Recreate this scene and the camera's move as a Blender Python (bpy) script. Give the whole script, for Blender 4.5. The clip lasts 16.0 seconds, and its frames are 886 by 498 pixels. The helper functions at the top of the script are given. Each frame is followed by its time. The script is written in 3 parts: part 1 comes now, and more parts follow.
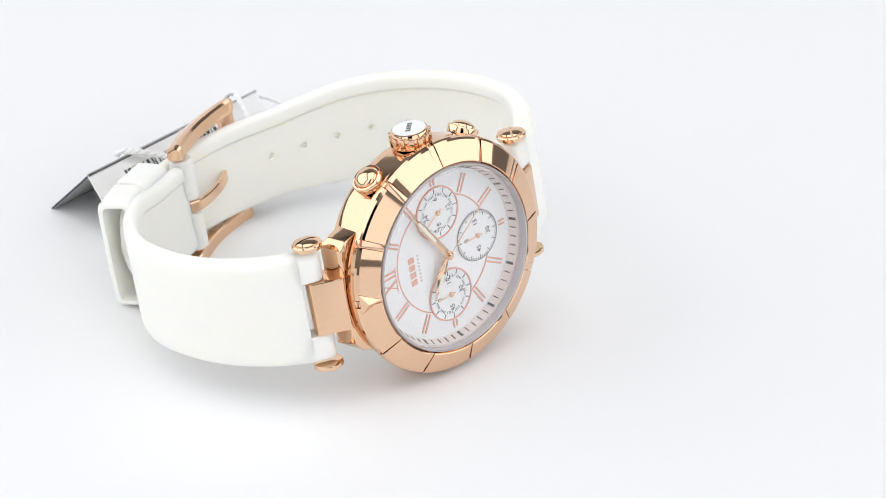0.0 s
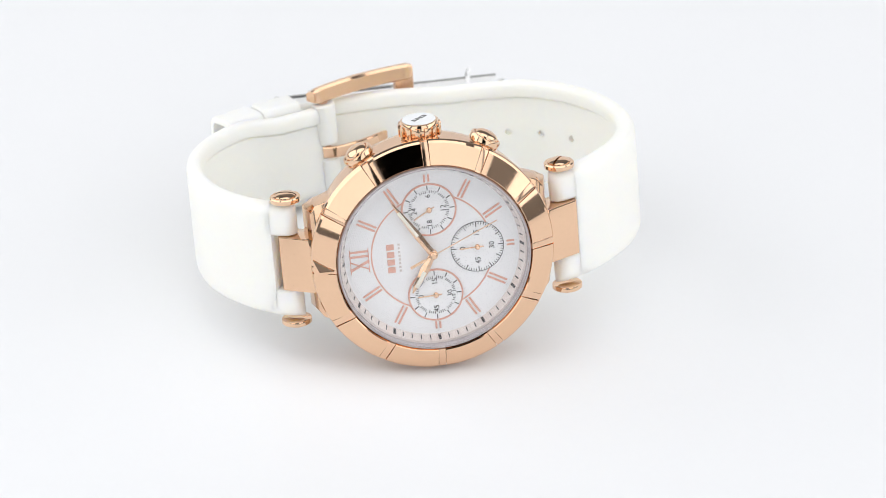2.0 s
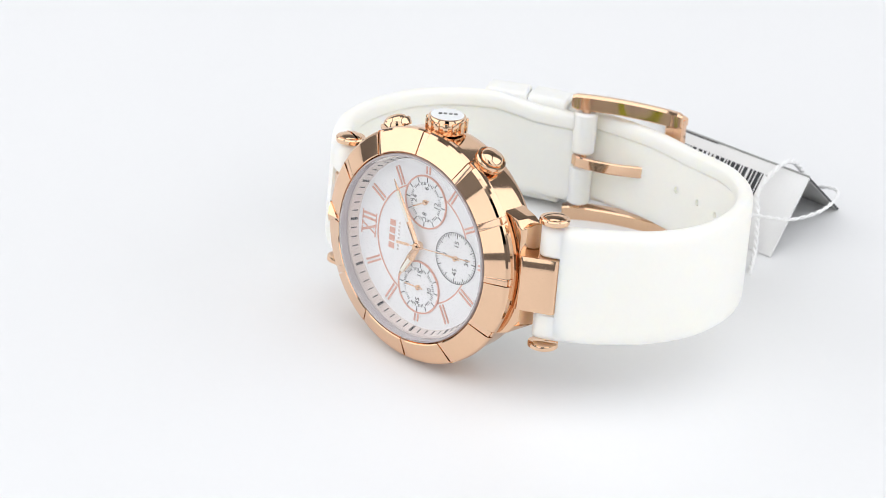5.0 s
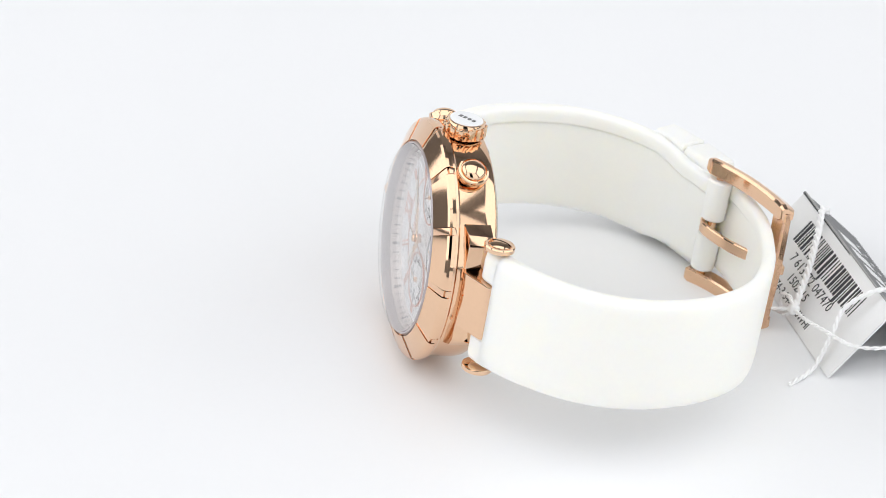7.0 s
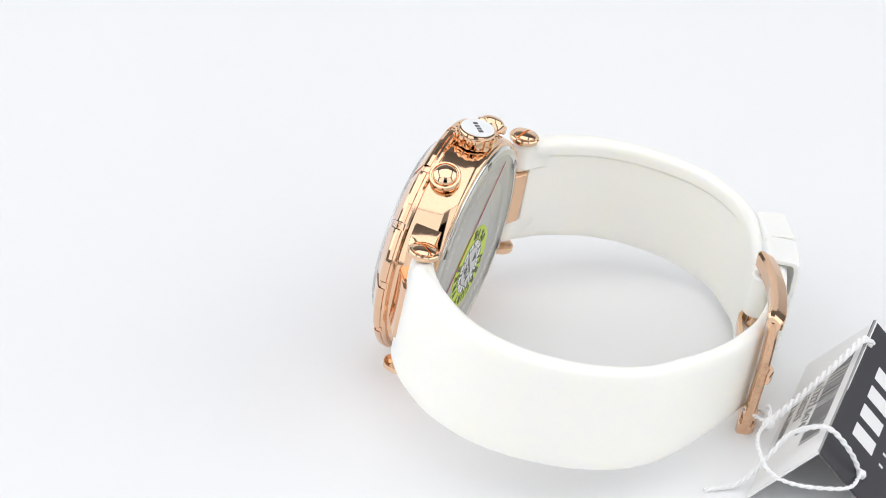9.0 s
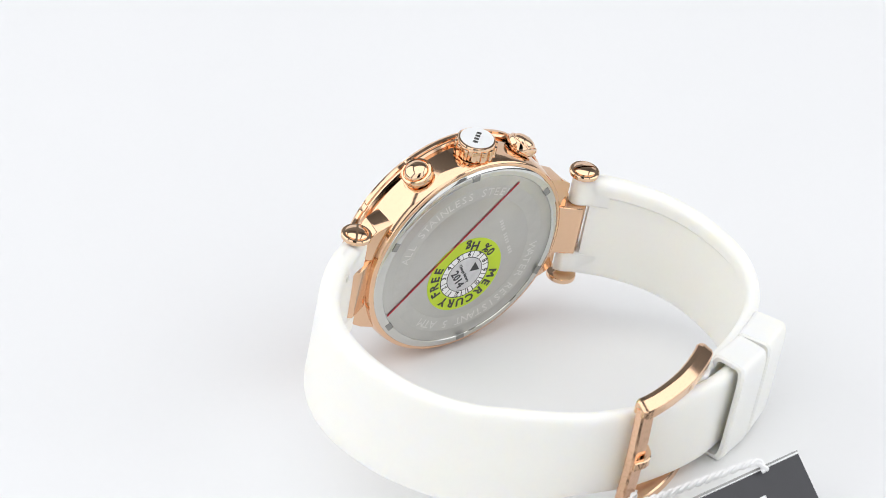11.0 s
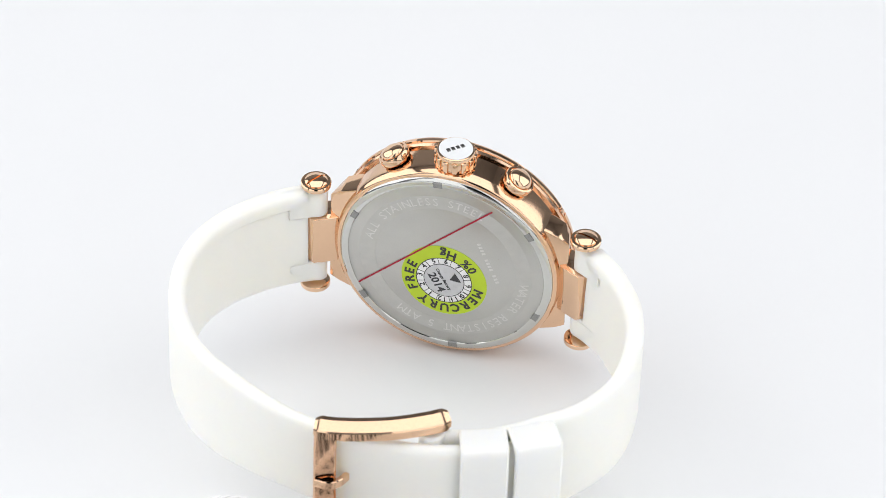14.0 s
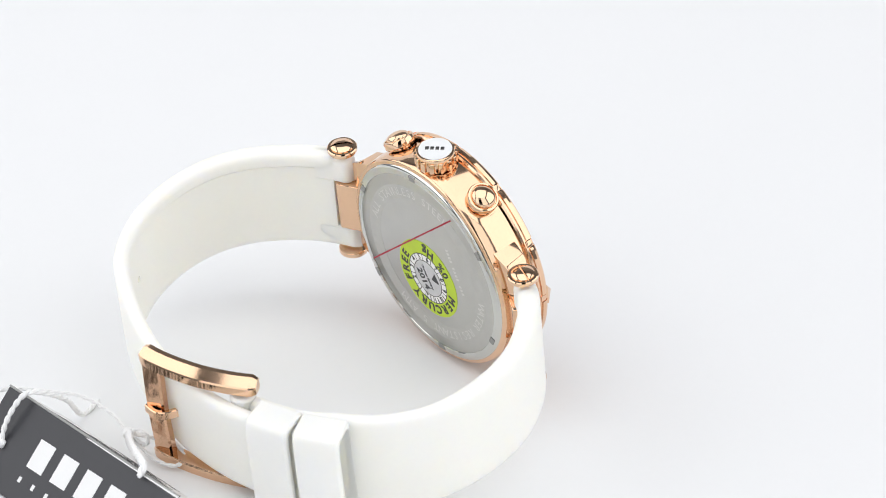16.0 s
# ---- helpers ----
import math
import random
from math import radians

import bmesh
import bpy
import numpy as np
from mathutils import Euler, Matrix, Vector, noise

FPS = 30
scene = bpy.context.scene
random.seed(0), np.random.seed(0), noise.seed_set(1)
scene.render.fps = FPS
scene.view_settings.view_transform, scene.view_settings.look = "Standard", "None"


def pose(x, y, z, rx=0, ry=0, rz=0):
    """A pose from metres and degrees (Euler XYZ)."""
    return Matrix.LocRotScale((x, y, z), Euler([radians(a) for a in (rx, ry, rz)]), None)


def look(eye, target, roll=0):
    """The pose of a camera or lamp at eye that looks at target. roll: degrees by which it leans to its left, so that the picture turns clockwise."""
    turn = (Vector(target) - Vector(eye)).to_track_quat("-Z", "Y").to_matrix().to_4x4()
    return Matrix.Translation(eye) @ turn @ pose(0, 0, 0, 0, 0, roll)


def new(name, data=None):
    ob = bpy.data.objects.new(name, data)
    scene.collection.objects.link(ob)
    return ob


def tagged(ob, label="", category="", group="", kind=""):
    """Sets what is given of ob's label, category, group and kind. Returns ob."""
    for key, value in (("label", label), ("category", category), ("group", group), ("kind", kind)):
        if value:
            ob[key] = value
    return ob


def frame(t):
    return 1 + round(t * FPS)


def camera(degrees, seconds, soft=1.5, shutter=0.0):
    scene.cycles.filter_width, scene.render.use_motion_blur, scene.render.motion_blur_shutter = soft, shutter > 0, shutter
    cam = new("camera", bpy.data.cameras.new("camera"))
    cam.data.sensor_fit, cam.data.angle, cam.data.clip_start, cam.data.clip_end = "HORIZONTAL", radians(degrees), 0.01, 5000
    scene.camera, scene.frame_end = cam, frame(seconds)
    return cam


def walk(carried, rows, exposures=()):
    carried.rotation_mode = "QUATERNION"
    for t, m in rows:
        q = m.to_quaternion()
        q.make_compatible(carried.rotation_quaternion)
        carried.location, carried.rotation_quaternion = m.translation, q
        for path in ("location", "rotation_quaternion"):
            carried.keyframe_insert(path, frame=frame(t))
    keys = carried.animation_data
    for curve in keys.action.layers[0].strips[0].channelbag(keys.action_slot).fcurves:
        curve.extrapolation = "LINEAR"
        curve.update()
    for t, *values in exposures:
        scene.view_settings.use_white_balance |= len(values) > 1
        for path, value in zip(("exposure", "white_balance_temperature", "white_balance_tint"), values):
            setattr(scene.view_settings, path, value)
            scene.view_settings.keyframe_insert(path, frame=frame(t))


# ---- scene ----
# camera: stands still on a tripod, long lens
cam = camera(13.13, 16.0, soft=0.75)
EYE = (0.0, -0.5273, 0.3409)
_c = look(EYE, (EYE[0] + 0.000365 * 0.8534, EYE[1] + 0.8534, EYE[2] - 0.5212), 0.885)
walk(cam, [(0.0, _c), (16.0, _c)])
cam.data.dof.use_dof = True
cam.data.dof.focus_distance = 0.61
cam.data.dof.aperture_fstop = 45

# ---- light: a light tent with five soft boxes; the room behind its slot is dark ----
world = bpy.data.worlds.new("world")
scene.world = world
world.use_nodes = True
world.node_tree.nodes["Background"].inputs[0].default_value = (0.02, 0.02, 0.022, 1)
world.node_tree.nodes["Background"].inputs[1].default_value = 0.3


def soft_lamp(name, eye, target, sx, sy, power, colour=(0.975, 0.985, 1.0)):
    d = bpy.data.lights.new(name, "AREA")
    d.shape, d.size, d.size_y, d.energy, d.color = "RECTANGLE", sx, sy, power, colour
    ob = new(name, d)
    ob.matrix_basis = look(eye, target)
    return ob


soft_lamp("softbox_front", (-0.42, -0.63, 0.55), (-0.42, 0, 0.55), 0.54, 1.02, 2.2)
soft_lamp("softbox_front", (0.42, -0.63, 0.55), (0.42, 0, 0.55), 0.54, 1.02, 2.1)
soft_lamp("softbox_left", (-0.695, 0.08, 0.56), (0, 0.08, 0.56), 1.05, 0.9, 5.0)
soft_lamp("softbox_right", (0.695, -0.06, 0.56), (0, -0.06, 0.56), 0.82, 0.9, 3.8)
soft_lamp("softbox_top", (0, -0.12, 1.07), (0, -0.12, 0), 1.2, 1.0, 6.0)
scene.view_settings.exposure = -0.05

# ---- materials ----


def mat(name, colour, rough=0.4, metal=0.0, **more):
    m = bpy.data.materials.new(name)
    m.use_nodes = True
    b = m.node_tree.nodes["Principled BSDF"]
    b.inputs["Base Color"].default_value = (*colour, 1)
    b.inputs["Roughness"].default_value = rough
    b.inputs["Metallic"].default_value = metal
    for k, v in more.items():
        b.inputs[k.replace("_", " ")].default_value = v
    return m


def grain(m, scale, colour_amount=0.0, bump=0.0, rough_amount=0.0, fine=None, distance=0.0002):
    """Variation at two scales on colour, roughness and relief, in object space."""
    nt = m.node_tree
    b = nt.nodes["Principled BSDF"]
    tc = nt.nodes.new("ShaderNodeTexCoord")
    n1, n2 = nt.nodes.new("ShaderNodeTexNoise"), nt.nodes.new("ShaderNodeTexNoise")
    n1.inputs["Scale"].default_value, n1.inputs["Detail"].default_value = scale, 3
    n2.inputs["Scale"].default_value, n2.inputs["Detail"].default_value = fine or scale * 14, 4
    for n in (n1, n2):
        nt.links.new(tc.outputs["Object"], n.inputs["Vector"])
    mix = nt.nodes.new("ShaderNodeMix")
    mix.inputs[0].default_value = 0.45
    nt.links.new(n1.outputs["Fac"], mix.inputs[2])
    nt.links.new(n2.outputs["Fac"], mix.inputs[3])
    if colour_amount:
        c = b.inputs["Base Color"].default_value[:3]
        ramp = nt.nodes.new("ShaderNodeValToRGB")
        ramp.color_ramp.elements[0].position, ramp.color_ramp.elements[1].position = 0.3, 0.7
        ramp.color_ramp.elements[0].color = (*[v * (1 - colour_amount) for v in c], 1)
        ramp.color_ramp.elements[1].color = (*[min(1, v * (1 + colour_amount * 0.5)) for v in c], 1)
        nt.links.new(mix.outputs[0], ramp.inputs[0])
        nt.links.new(ramp.outputs[0], b.inputs["Base Color"])
    if rough_amount:
        r = b.inputs["Roughness"].default_value
        mr = nt.nodes.new("ShaderNodeMapRange")
        mr.inputs["To Min"].default_value, mr.inputs["To Max"].default_value = max(0, r - rough_amount), r + rough_amount
        nt.links.new(mix.outputs[0], mr.inputs["Value"])
        nt.links.new(mr.outputs[0], b.inputs["Roughness"])
    if bump:
        bp = nt.nodes.new("ShaderNodeBump")
        bp.inputs["Strength"].default_value, bp.inputs["Distance"].default_value = bump, distance
        nt.links.new(mix.outputs[0], bp.inputs["Height"])
        nt.links.new(bp.outputs[0], b.inputs["Normal"])
    return m


def rings(m, scale, strength, distance):
    """Fine concentric turning marks round the part's own axis."""
    nt = m.node_tree
    tc, wv, bp = (nt.nodes.new(k) for k in ("ShaderNodeTexCoord", "ShaderNodeTexWave", "ShaderNodeBump"))
    wv.wave_type, wv.rings_direction, wv.wave_profile = "RINGS", "Z", "SIN"
    wv.inputs["Scale"].default_value = scale
    bp.inputs["Strength"].default_value, bp.inputs["Distance"].default_value = strength, distance
    nt.links.new(tc.outputs["Object"], wv.inputs["Vector"])
    nt.links.new(wv.outputs["Fac"], bp.inputs["Height"])
    nt.links.new(bp.outputs[0], nt.nodes["Principled BSDF"].inputs["Normal"])
    return m


GOLD = grain(mat("polished_rose_gold", (0.82, 0.55, 0.37), 0.05, 1.0), 120, 0.03, 0.0, 0.03)
GOLD_SOFT = grain(mat("softly_polished_rose_gold", (0.81, 0.54, 0.36), 0.085, 1.0), 160, 0.04, 0.0, 0.04)
GOLD_SATIN = grain(mat("satin_rose_gold", (0.82, 0.55, 0.38), 0.13, 1.0), 200, 0.05, 0.02, 0.06)
GOLD_PALE = grain(mat("bright_rose_gold", (0.83, 0.57, 0.385), 0.06, 1.0), 150, 0.03, 0.0, 0.03)
GOLD_ETCH = mat("etched_rose_gold", (0.76, 0.48, 0.31), 0.12, 1.0)
_n = GOLD_ETCH.node_tree
_tc, _vo, _ra = (_n.nodes.new("ShaderNode" + k) for k in ("TexCoord", "TexVoronoi", "ValToRGB"))
_vo.feature, _vo.inputs["Scale"].default_value, _vo.inputs["Randomness"].default_value = "DISTANCE_TO_EDGE", 900, 1.0
_ra.color_ramp.elements[0].position, _ra.color_ramp.elements[1].position = 0.02, 0.055
_ra.color_ramp.elements[0].color, _ra.color_ramp.elements[1].color = (0.68, 0.425, 0.275, 1), (0.78, 0.50, 0.335, 1)
_n.links.new(_tc.outputs["Object"], _vo.inputs["Vector"])
_n.links.new(_vo.outputs["Distance"], _ra.inputs[0])
_n.links.new(_ra.outputs[0], _n.nodes["Principled BSDF"].inputs["Base Color"])
STEEL = grain(mat("polished_steel", (0.62, 0.62, 0.595), 0.07, 1.0), 120, 0.03, 0.0, 0.04)
STEEL_MATT = rings(grain(mat("brushed_steel", (0.55, 0.545, 0.52), 0.3, 1.0), 300, 0.06, 0.0, 0.06), 900, 0.05, 0.00004)
NOTCH = grain(mat("dark_steel", (0.30, 0.30, 0.29), 0.25, 1.0), 400, 0.1)
STEEL_BAND = grain(mat("frosted_steel", (0.57, 0.565, 0.54), 0.42, 1.0), 600, 0.08)
ENGRAVED = grain(mat("engraved_steel", (0.74, 0.73, 0.71), 0.55, 1.0), 900, 0.1)
SILICONE = grain(mat("white_silicone", (0.962, 0.953, 0.888), 0.42, 0.0, Subsurface_Weight=0.6, Subsurface_Scale=0.002), 90, 0.012, 0.05, 0.05)
SILICONE.node_tree.nodes["Principled BSDF"].inputs["Subsurface Radius"].default_value = (1, 0.93, 0.75)
PEARL = grain(mat("pearl_dial", (0.88, 0.88, 0.89), 0.3, 0.0), 260, 0.04, 0.0, 0.04)
GUILLOCHE = rings(mat("ribbed_pearl_dial", (0.88, 0.88, 0.89), 0.28, 0.0), 1100, 0.22, 0.00006)
SUBDIAL = rings(mat("subdial_white", (0.88, 0.88, 0.89), 0.3, 0.0), 900, 0.12, 0.00005)
# grey ring; its rose tint is the bezel gold's reflection, put into the colour
CHAPTER = grain(mat("chapter_ring_grey_gold_reflection", (0.85, 0.77, 0.73), 0.24, 0.3), 300, 0.04)
GASKET = grain(mat("grey_seal", (0.52, 0.48, 0.49), 0.25, 0.3), 300, 0.05)
INK = grain(mat("black_print", (0.035, 0.035, 0.04), 0.5), 900, 0.2)
ROSE_PRINT = grain(mat("rose_print", (0.76, 0.43, 0.34), 0.3, 0.35), 900, 0.06)
LUME = grain(mat("cream_lume", (0.86, 0.83, 0.74), 0.5), 900, 0.05)
WHITE_ENAMEL = grain(mat("white_enamel", (0.86, 0.87, 0.88), 0.15), 400, 0.02)
LIME = grain(mat("lime_sticker", (0.50, 0.66, 0.02), 0.4), 500, 0.08, 0.1, 0.05)
PAPER = grain(mat("white_paper", (0.86, 0.86, 0.87), 0.6), 400, 0.03, 0.1)
STICKER_GREY = grain(mat("silver_sticker", (0.62, 0.62, 0.64), 0.35, 0.4), 900, 0.15)
RED = grain(mat("red_film_edge", (0.42, 0.01, 0.03), 0.4), 700, 0.1)
CARD_WHITE = grain(mat("white_card", (0.84, 0.84, 0.84), 0.45), 180, 0.03, 0.06, 0.05)
CARD_BLACK = grain(mat("dark_grey_card", (0.033, 0.033, 0.039), 0.36), 300, 0.12, 0.08, 0.06)
CARD_INSIDE = grain(mat("grey_card_inside", (0.35, 0.35, 0.34), 0.6), 200, 0.06, 0.05)
CORD = grain(mat("white_cord", (0.91, 0.91, 0.91), 0.7), 500, 0.04, 0.2)
TABLE = grain(mat("white_table", (0.86, 0.865, 0.875), 0.45), 6, 0.008, 0.01, 0.05, fine=700)
FABRIC = grain(mat("tent_fabric", (0.19, 0.19, 0.195), 0.8), 30, 0.03, 0.05)
BACKDROP = grain(mat("white_backdrop", (0.86, 0.86, 0.865), 0.8), 20, 0.02, 0.03)
DARK_ROOM = grain(mat("dark_room_wall", (0.02, 0.02, 0.022), 0.9), 4, 0.2, 0.05)

GLASS = bpy.data.materials.new("watch_crystal")
GLASS.use_nodes = True
_n = GLASS.node_tree
_n.nodes.remove(_n.nodes["Principled BSDF"])
_clear, _gloss, _face, _pow, _lin, _mix = (_n.nodes.new("ShaderNode" + k) for k in ("BsdfTransparent", "BsdfGlossy", "LayerWeight", "Math", "Math", "MixShader"))
_gloss.inputs["Roughness"].default_value = 0.0
_pow.operation, _pow.inputs[1].default_value = "POWER", 2.9
_lin.operation, _lin.inputs[1].default_value, _lin.inputs[2].default_value = "MULTIPLY_ADD", 0.9, 0.035
_n.links.new(_face.outputs["Facing"], _pow.inputs[0])
_n.links.new(_pow.outputs[0], _lin.inputs[0])
_n.links.new(_lin.outputs[0], _mix.inputs[0])
_n.links.new(_clear.outputs[0], _mix.inputs[1])
_n.links.new(_gloss.outputs[0], _mix.inputs[2])
_n.links.new(_mix.outputs[0], _n.nodes["Material Output"].inputs[0])

# ---- mesh helpers (millimetres in, metres out) ----
MM = 0.001


def finish(name, bm, material, sharp=35):
    bmesh.ops.remove_doubles(bm, verts=bm.verts, dist=1e-5)
    bmesh.ops.recalc_face_normals(bm, faces=bm.faces)
    bmesh.ops.scale(bm, vec=(MM, MM, MM), verts=bm.verts)
    me = bpy.data.meshes.new(name)
    bm.to_mesh(me)
    bm.free()
    me.materials.append(material)
    if sharp:
        me.polygons.foreach_set("use_smooth", [True] * len(me.polygons))
        me.set_sharp_from_angle(angle=radians(sharp))
    return me


def part(name, bm, material, parent, label="", m=None, sharp=35):
    me = bm if isinstance(bm, bpy.types.Mesh) else finish(name, bm, material, sharp)
    ob = new(name, me)
    ob.parent = parent
    if m is not None:
        ob.matrix_basis = m
    return tagged(ob, label)


def at(x=0, y=0, z=0, rx=0, ry=0, rz=0):
    return pose(x * MM, y * MM, z * MM, rx, ry, rz)


def lathe(profile, n=96, bm=None, a0=0.0, a1=360.0, m=None):
    """Turns (r, z) rows round the z axis; a closed profile gives a ring, an open one that ends at r = 0 a solid."""
    bm = bm or bmesh.new()
    full = abs(a1 - a0) >= 359.9
    cols = n if full else n + 1
    grid = []
    for i in range(cols):
        a = radians(a0 + (a1 - a0) * i / n)
        col = []
        for r, z in profile:
            v = Vector((r * math.cos(a), r * math.sin(a), z))
            col.append(bm.verts.new(m @ v if m else v))
        grid.append(col)
    for i in range(n):
        c0, c1 = grid[i], grid[(i + 1) % cols]
        for j in range(len(profile) - 1):
            if profile[j][0] == 0 and profile[j + 1][0] == 0:
                continue
            q = [c0[j], c1[j], c1[j + 1], c0[j + 1]]
            if profile[j][0] == 0:
                q = [c0[j], c1[j + 1], c0[j + 1]]
            elif profile[j + 1][0] == 0:
                q = [c0[j], c1[j], c0[j + 1]]
            bm.faces.new(q)
    if not full:
        for col in (grid[0], grid[-1]):
            bm.faces.new(col)
    return bm


def box(x0, x1, y0, y1, z0, z1, bm=None, bevel=0.0, m=None, seg=2):
    bm = bm or bmesh.new()
    t = bmesh.new()
    bmesh.ops.create_cube(t, size=1)
    bmesh.ops.scale(t, vec=(x1 - x0, y1 - y0, z1 - z0), verts=t.verts)
    bmesh.ops.translate(t, vec=((x0 + x1) / 2, (y0 + y1) / 2, (z0 + z1) / 2), verts=t.verts)
    if bevel:
        bmesh.ops.bevel(t, geom=list(t.edges), offset=bevel, segments=seg, affect="EDGES", profile=0.6)
    return absorb(bm, t, m)


def absorb(bm, t, m=None):
    if m is not None:
        bmesh.ops.transform(t, matrix=m, verts=t.verts)
    back = {}
    for v in t.verts:
        back[v] = bm.verts.new(v.co)
    for f in t.faces:
        bm.faces.new([back[v] for v in f.verts])
    t.free()
    return bm


def smooth_path(points, step=1.0):
    """A Catmull-Rom curve through the points."""
    pts = [Vector(q) for q in points]
    pts = [pts[0] * 2 - pts[1], *pts, pts[-1] * 2 - pts[-2]]
    out = []
    for i in range(1, len(pts) - 2):
        a, b, c, d = pts[i - 1:i + 3]
        n = max(2, int((c - b).length / step))
        for k in range(n):
            t = k / n
            out.append(0.5 * (2 * b + (c - a) * t + (2 * a - 5 * b + 4 * c - d) * t * t + (3 * b - a - 3 * c + d) * t ** 3))
    out.append(pts[-2])
    return out


def sweep(path, section, bm=None, up=Vector((0, 1, 0)), closed_ends=True):
    """Carries a section, rows of (sideways, upward) from a function of 0..1, along the path."""
    bm = bm or bmesh.new()
    rows = []
    for i, q in enumerate(path):
        d = (path[min(i + 1, len(path) - 1)] - path[max(i - 1, 0)]).normalized()
        side = d.cross(up).normalized()
        upward = side.cross(d)
        rows.append([bm.verts.new(q + side * a + upward * b) for a, b in section(i / (len(path) - 1))])
    n = len(rows[0])
    for r0, r1 in zip(rows, rows[1:]):
        for j in range(n):
            bm.faces.new([r0[j], r0[(j + 1) % n], r1[(j + 1) % n], r1[j]])
    if closed_ends:
        bm.faces.new(rows[0])
        bm.faces.new(rows[-1])
    return bm


def tube(path, r, n=10, bm=None):
    ring = [(r * math.cos(2 * math.pi * k / n), r * math.sin(2 * math.pi * k / n)) for k in range(n)]
    return sweep(path, lambda t: ring, bm, Vector((0.13, 0.21, 0.97)))


def writing(text, size, material, depth=0.03, spacing=1.0, bold=0.0):
    """Letters of the built-in font as a thin mesh, centred; size in millimetres."""
    cu = bpy.data.curves.new("writing", "FONT")
    cu.body, cu.size, cu.extrude = text, size * MM, depth * MM
    cu.align_x, cu.align_y, cu.space_character = "CENTER", "CENTER", spacing
    cu.offset = bold * MM
    cu.resolution_u = 2
    ob = bpy.data.objects.new("writing", cu)
    scene.collection.objects.link(ob)
    dg = bpy.context.evaluated_depsgraph_get()
    me = bpy.data.meshes.new_from_object(ob.evaluated_get(dg))
    bpy.data.objects.remove(ob)
    me.materials.clear()
    me.materials.append(material)
    return me


# ---- structure: table, light tent, dark room ----


def slab(name, x0, x1, y0, y1, z0, z1, material, label=""):
    ob = new(name, finish(name, box(x0, x1, y0, y1, z0, z1), material, 0))
    return tagged(ob, label, kind="structure")


slab("table_top", -1400, 1400, -1400, 1400, -30, 0, TABLE, "seamless matt white table top")
slab("wall_west", -705, -700, -640, 760, 0, 1080, FABRIC)
slab("wall_east", 700, 705, -640, 760, 0, 1080, FABRIC)
slab("wall_north", -700, 700, 755, 760, 480, 1080, FABRIC)
slab("backdrop", -700, 700, 750, 760, 0, 480, BACKDROP, "plain white paper backdrop")
slab("ceiling", -705, 705, -640, 760, 1080, 1085, FABRIC)
front = bmesh.new()
for x0, x1, z0, z1 in ((-700, -140, 0, 1080), (140, 700, 0, 1080), (-140, 140, 0, 190), (-140, 140, 680, 1080)):
    box(x0, x1, -640, -635, z0, z1, front)
tagged(new("wall_south", finish("wall_south", front, FABRIC, 0)), "grey fabric wall with an upright slot", kind="structure")
for name, b in (("wall_room_south", (-1400, 1400, -1405, -1400, 0, 2000)), ("wall_room_west", (-1405, -1400, -1400, 1400, 0, 2000)),
                ("wall_room_east", (1400, 1405, -1400, 1400, 0, 2000)), ("wall_room_north", (-1400, 1400, 1400, 1405, 0, 2000)),
                ("ceiling_room", (-1405, 1405, -1405, 1405, 2000, 2005))):
    slab(name, *b, DARK_ROOM)

# ---- the watch ----
# its own axes: x to six o'clock, y to three o'clock (the crown), z out of the dial
W = Matrix(((0.998347, -0.055507, -0.014939, -2.1135 * MM),
            (-0.005134, 0.172751, -0.984952, -3.0706 * MM),
            (0.057252, 0.983400, 0.172180, 20.08 * MM),
            (0, 0, 0, 1)))
TURN = pose(0, 0, 0, 0, -2.6, 0)  # the case sits turned a little against the strap loop
WC = W @ TURN
watch = new("wristwatch")
tagged(watch, "rose gold chronograph wristwatch with white silicone strap lying on its side", "watch")


def on(x=0, y=0, z=0, rx=0, ry=0, rz=0):
    """A place on the case."""
    return WC @ at(x, y, z, rx, ry, rz)


def hour(h):
    return 180.0 - 30.0 * h


def radial(h, r, z=0.0):
    a = radians(hour(h))
    return r * math.cos(a), r * math.sin(a), z


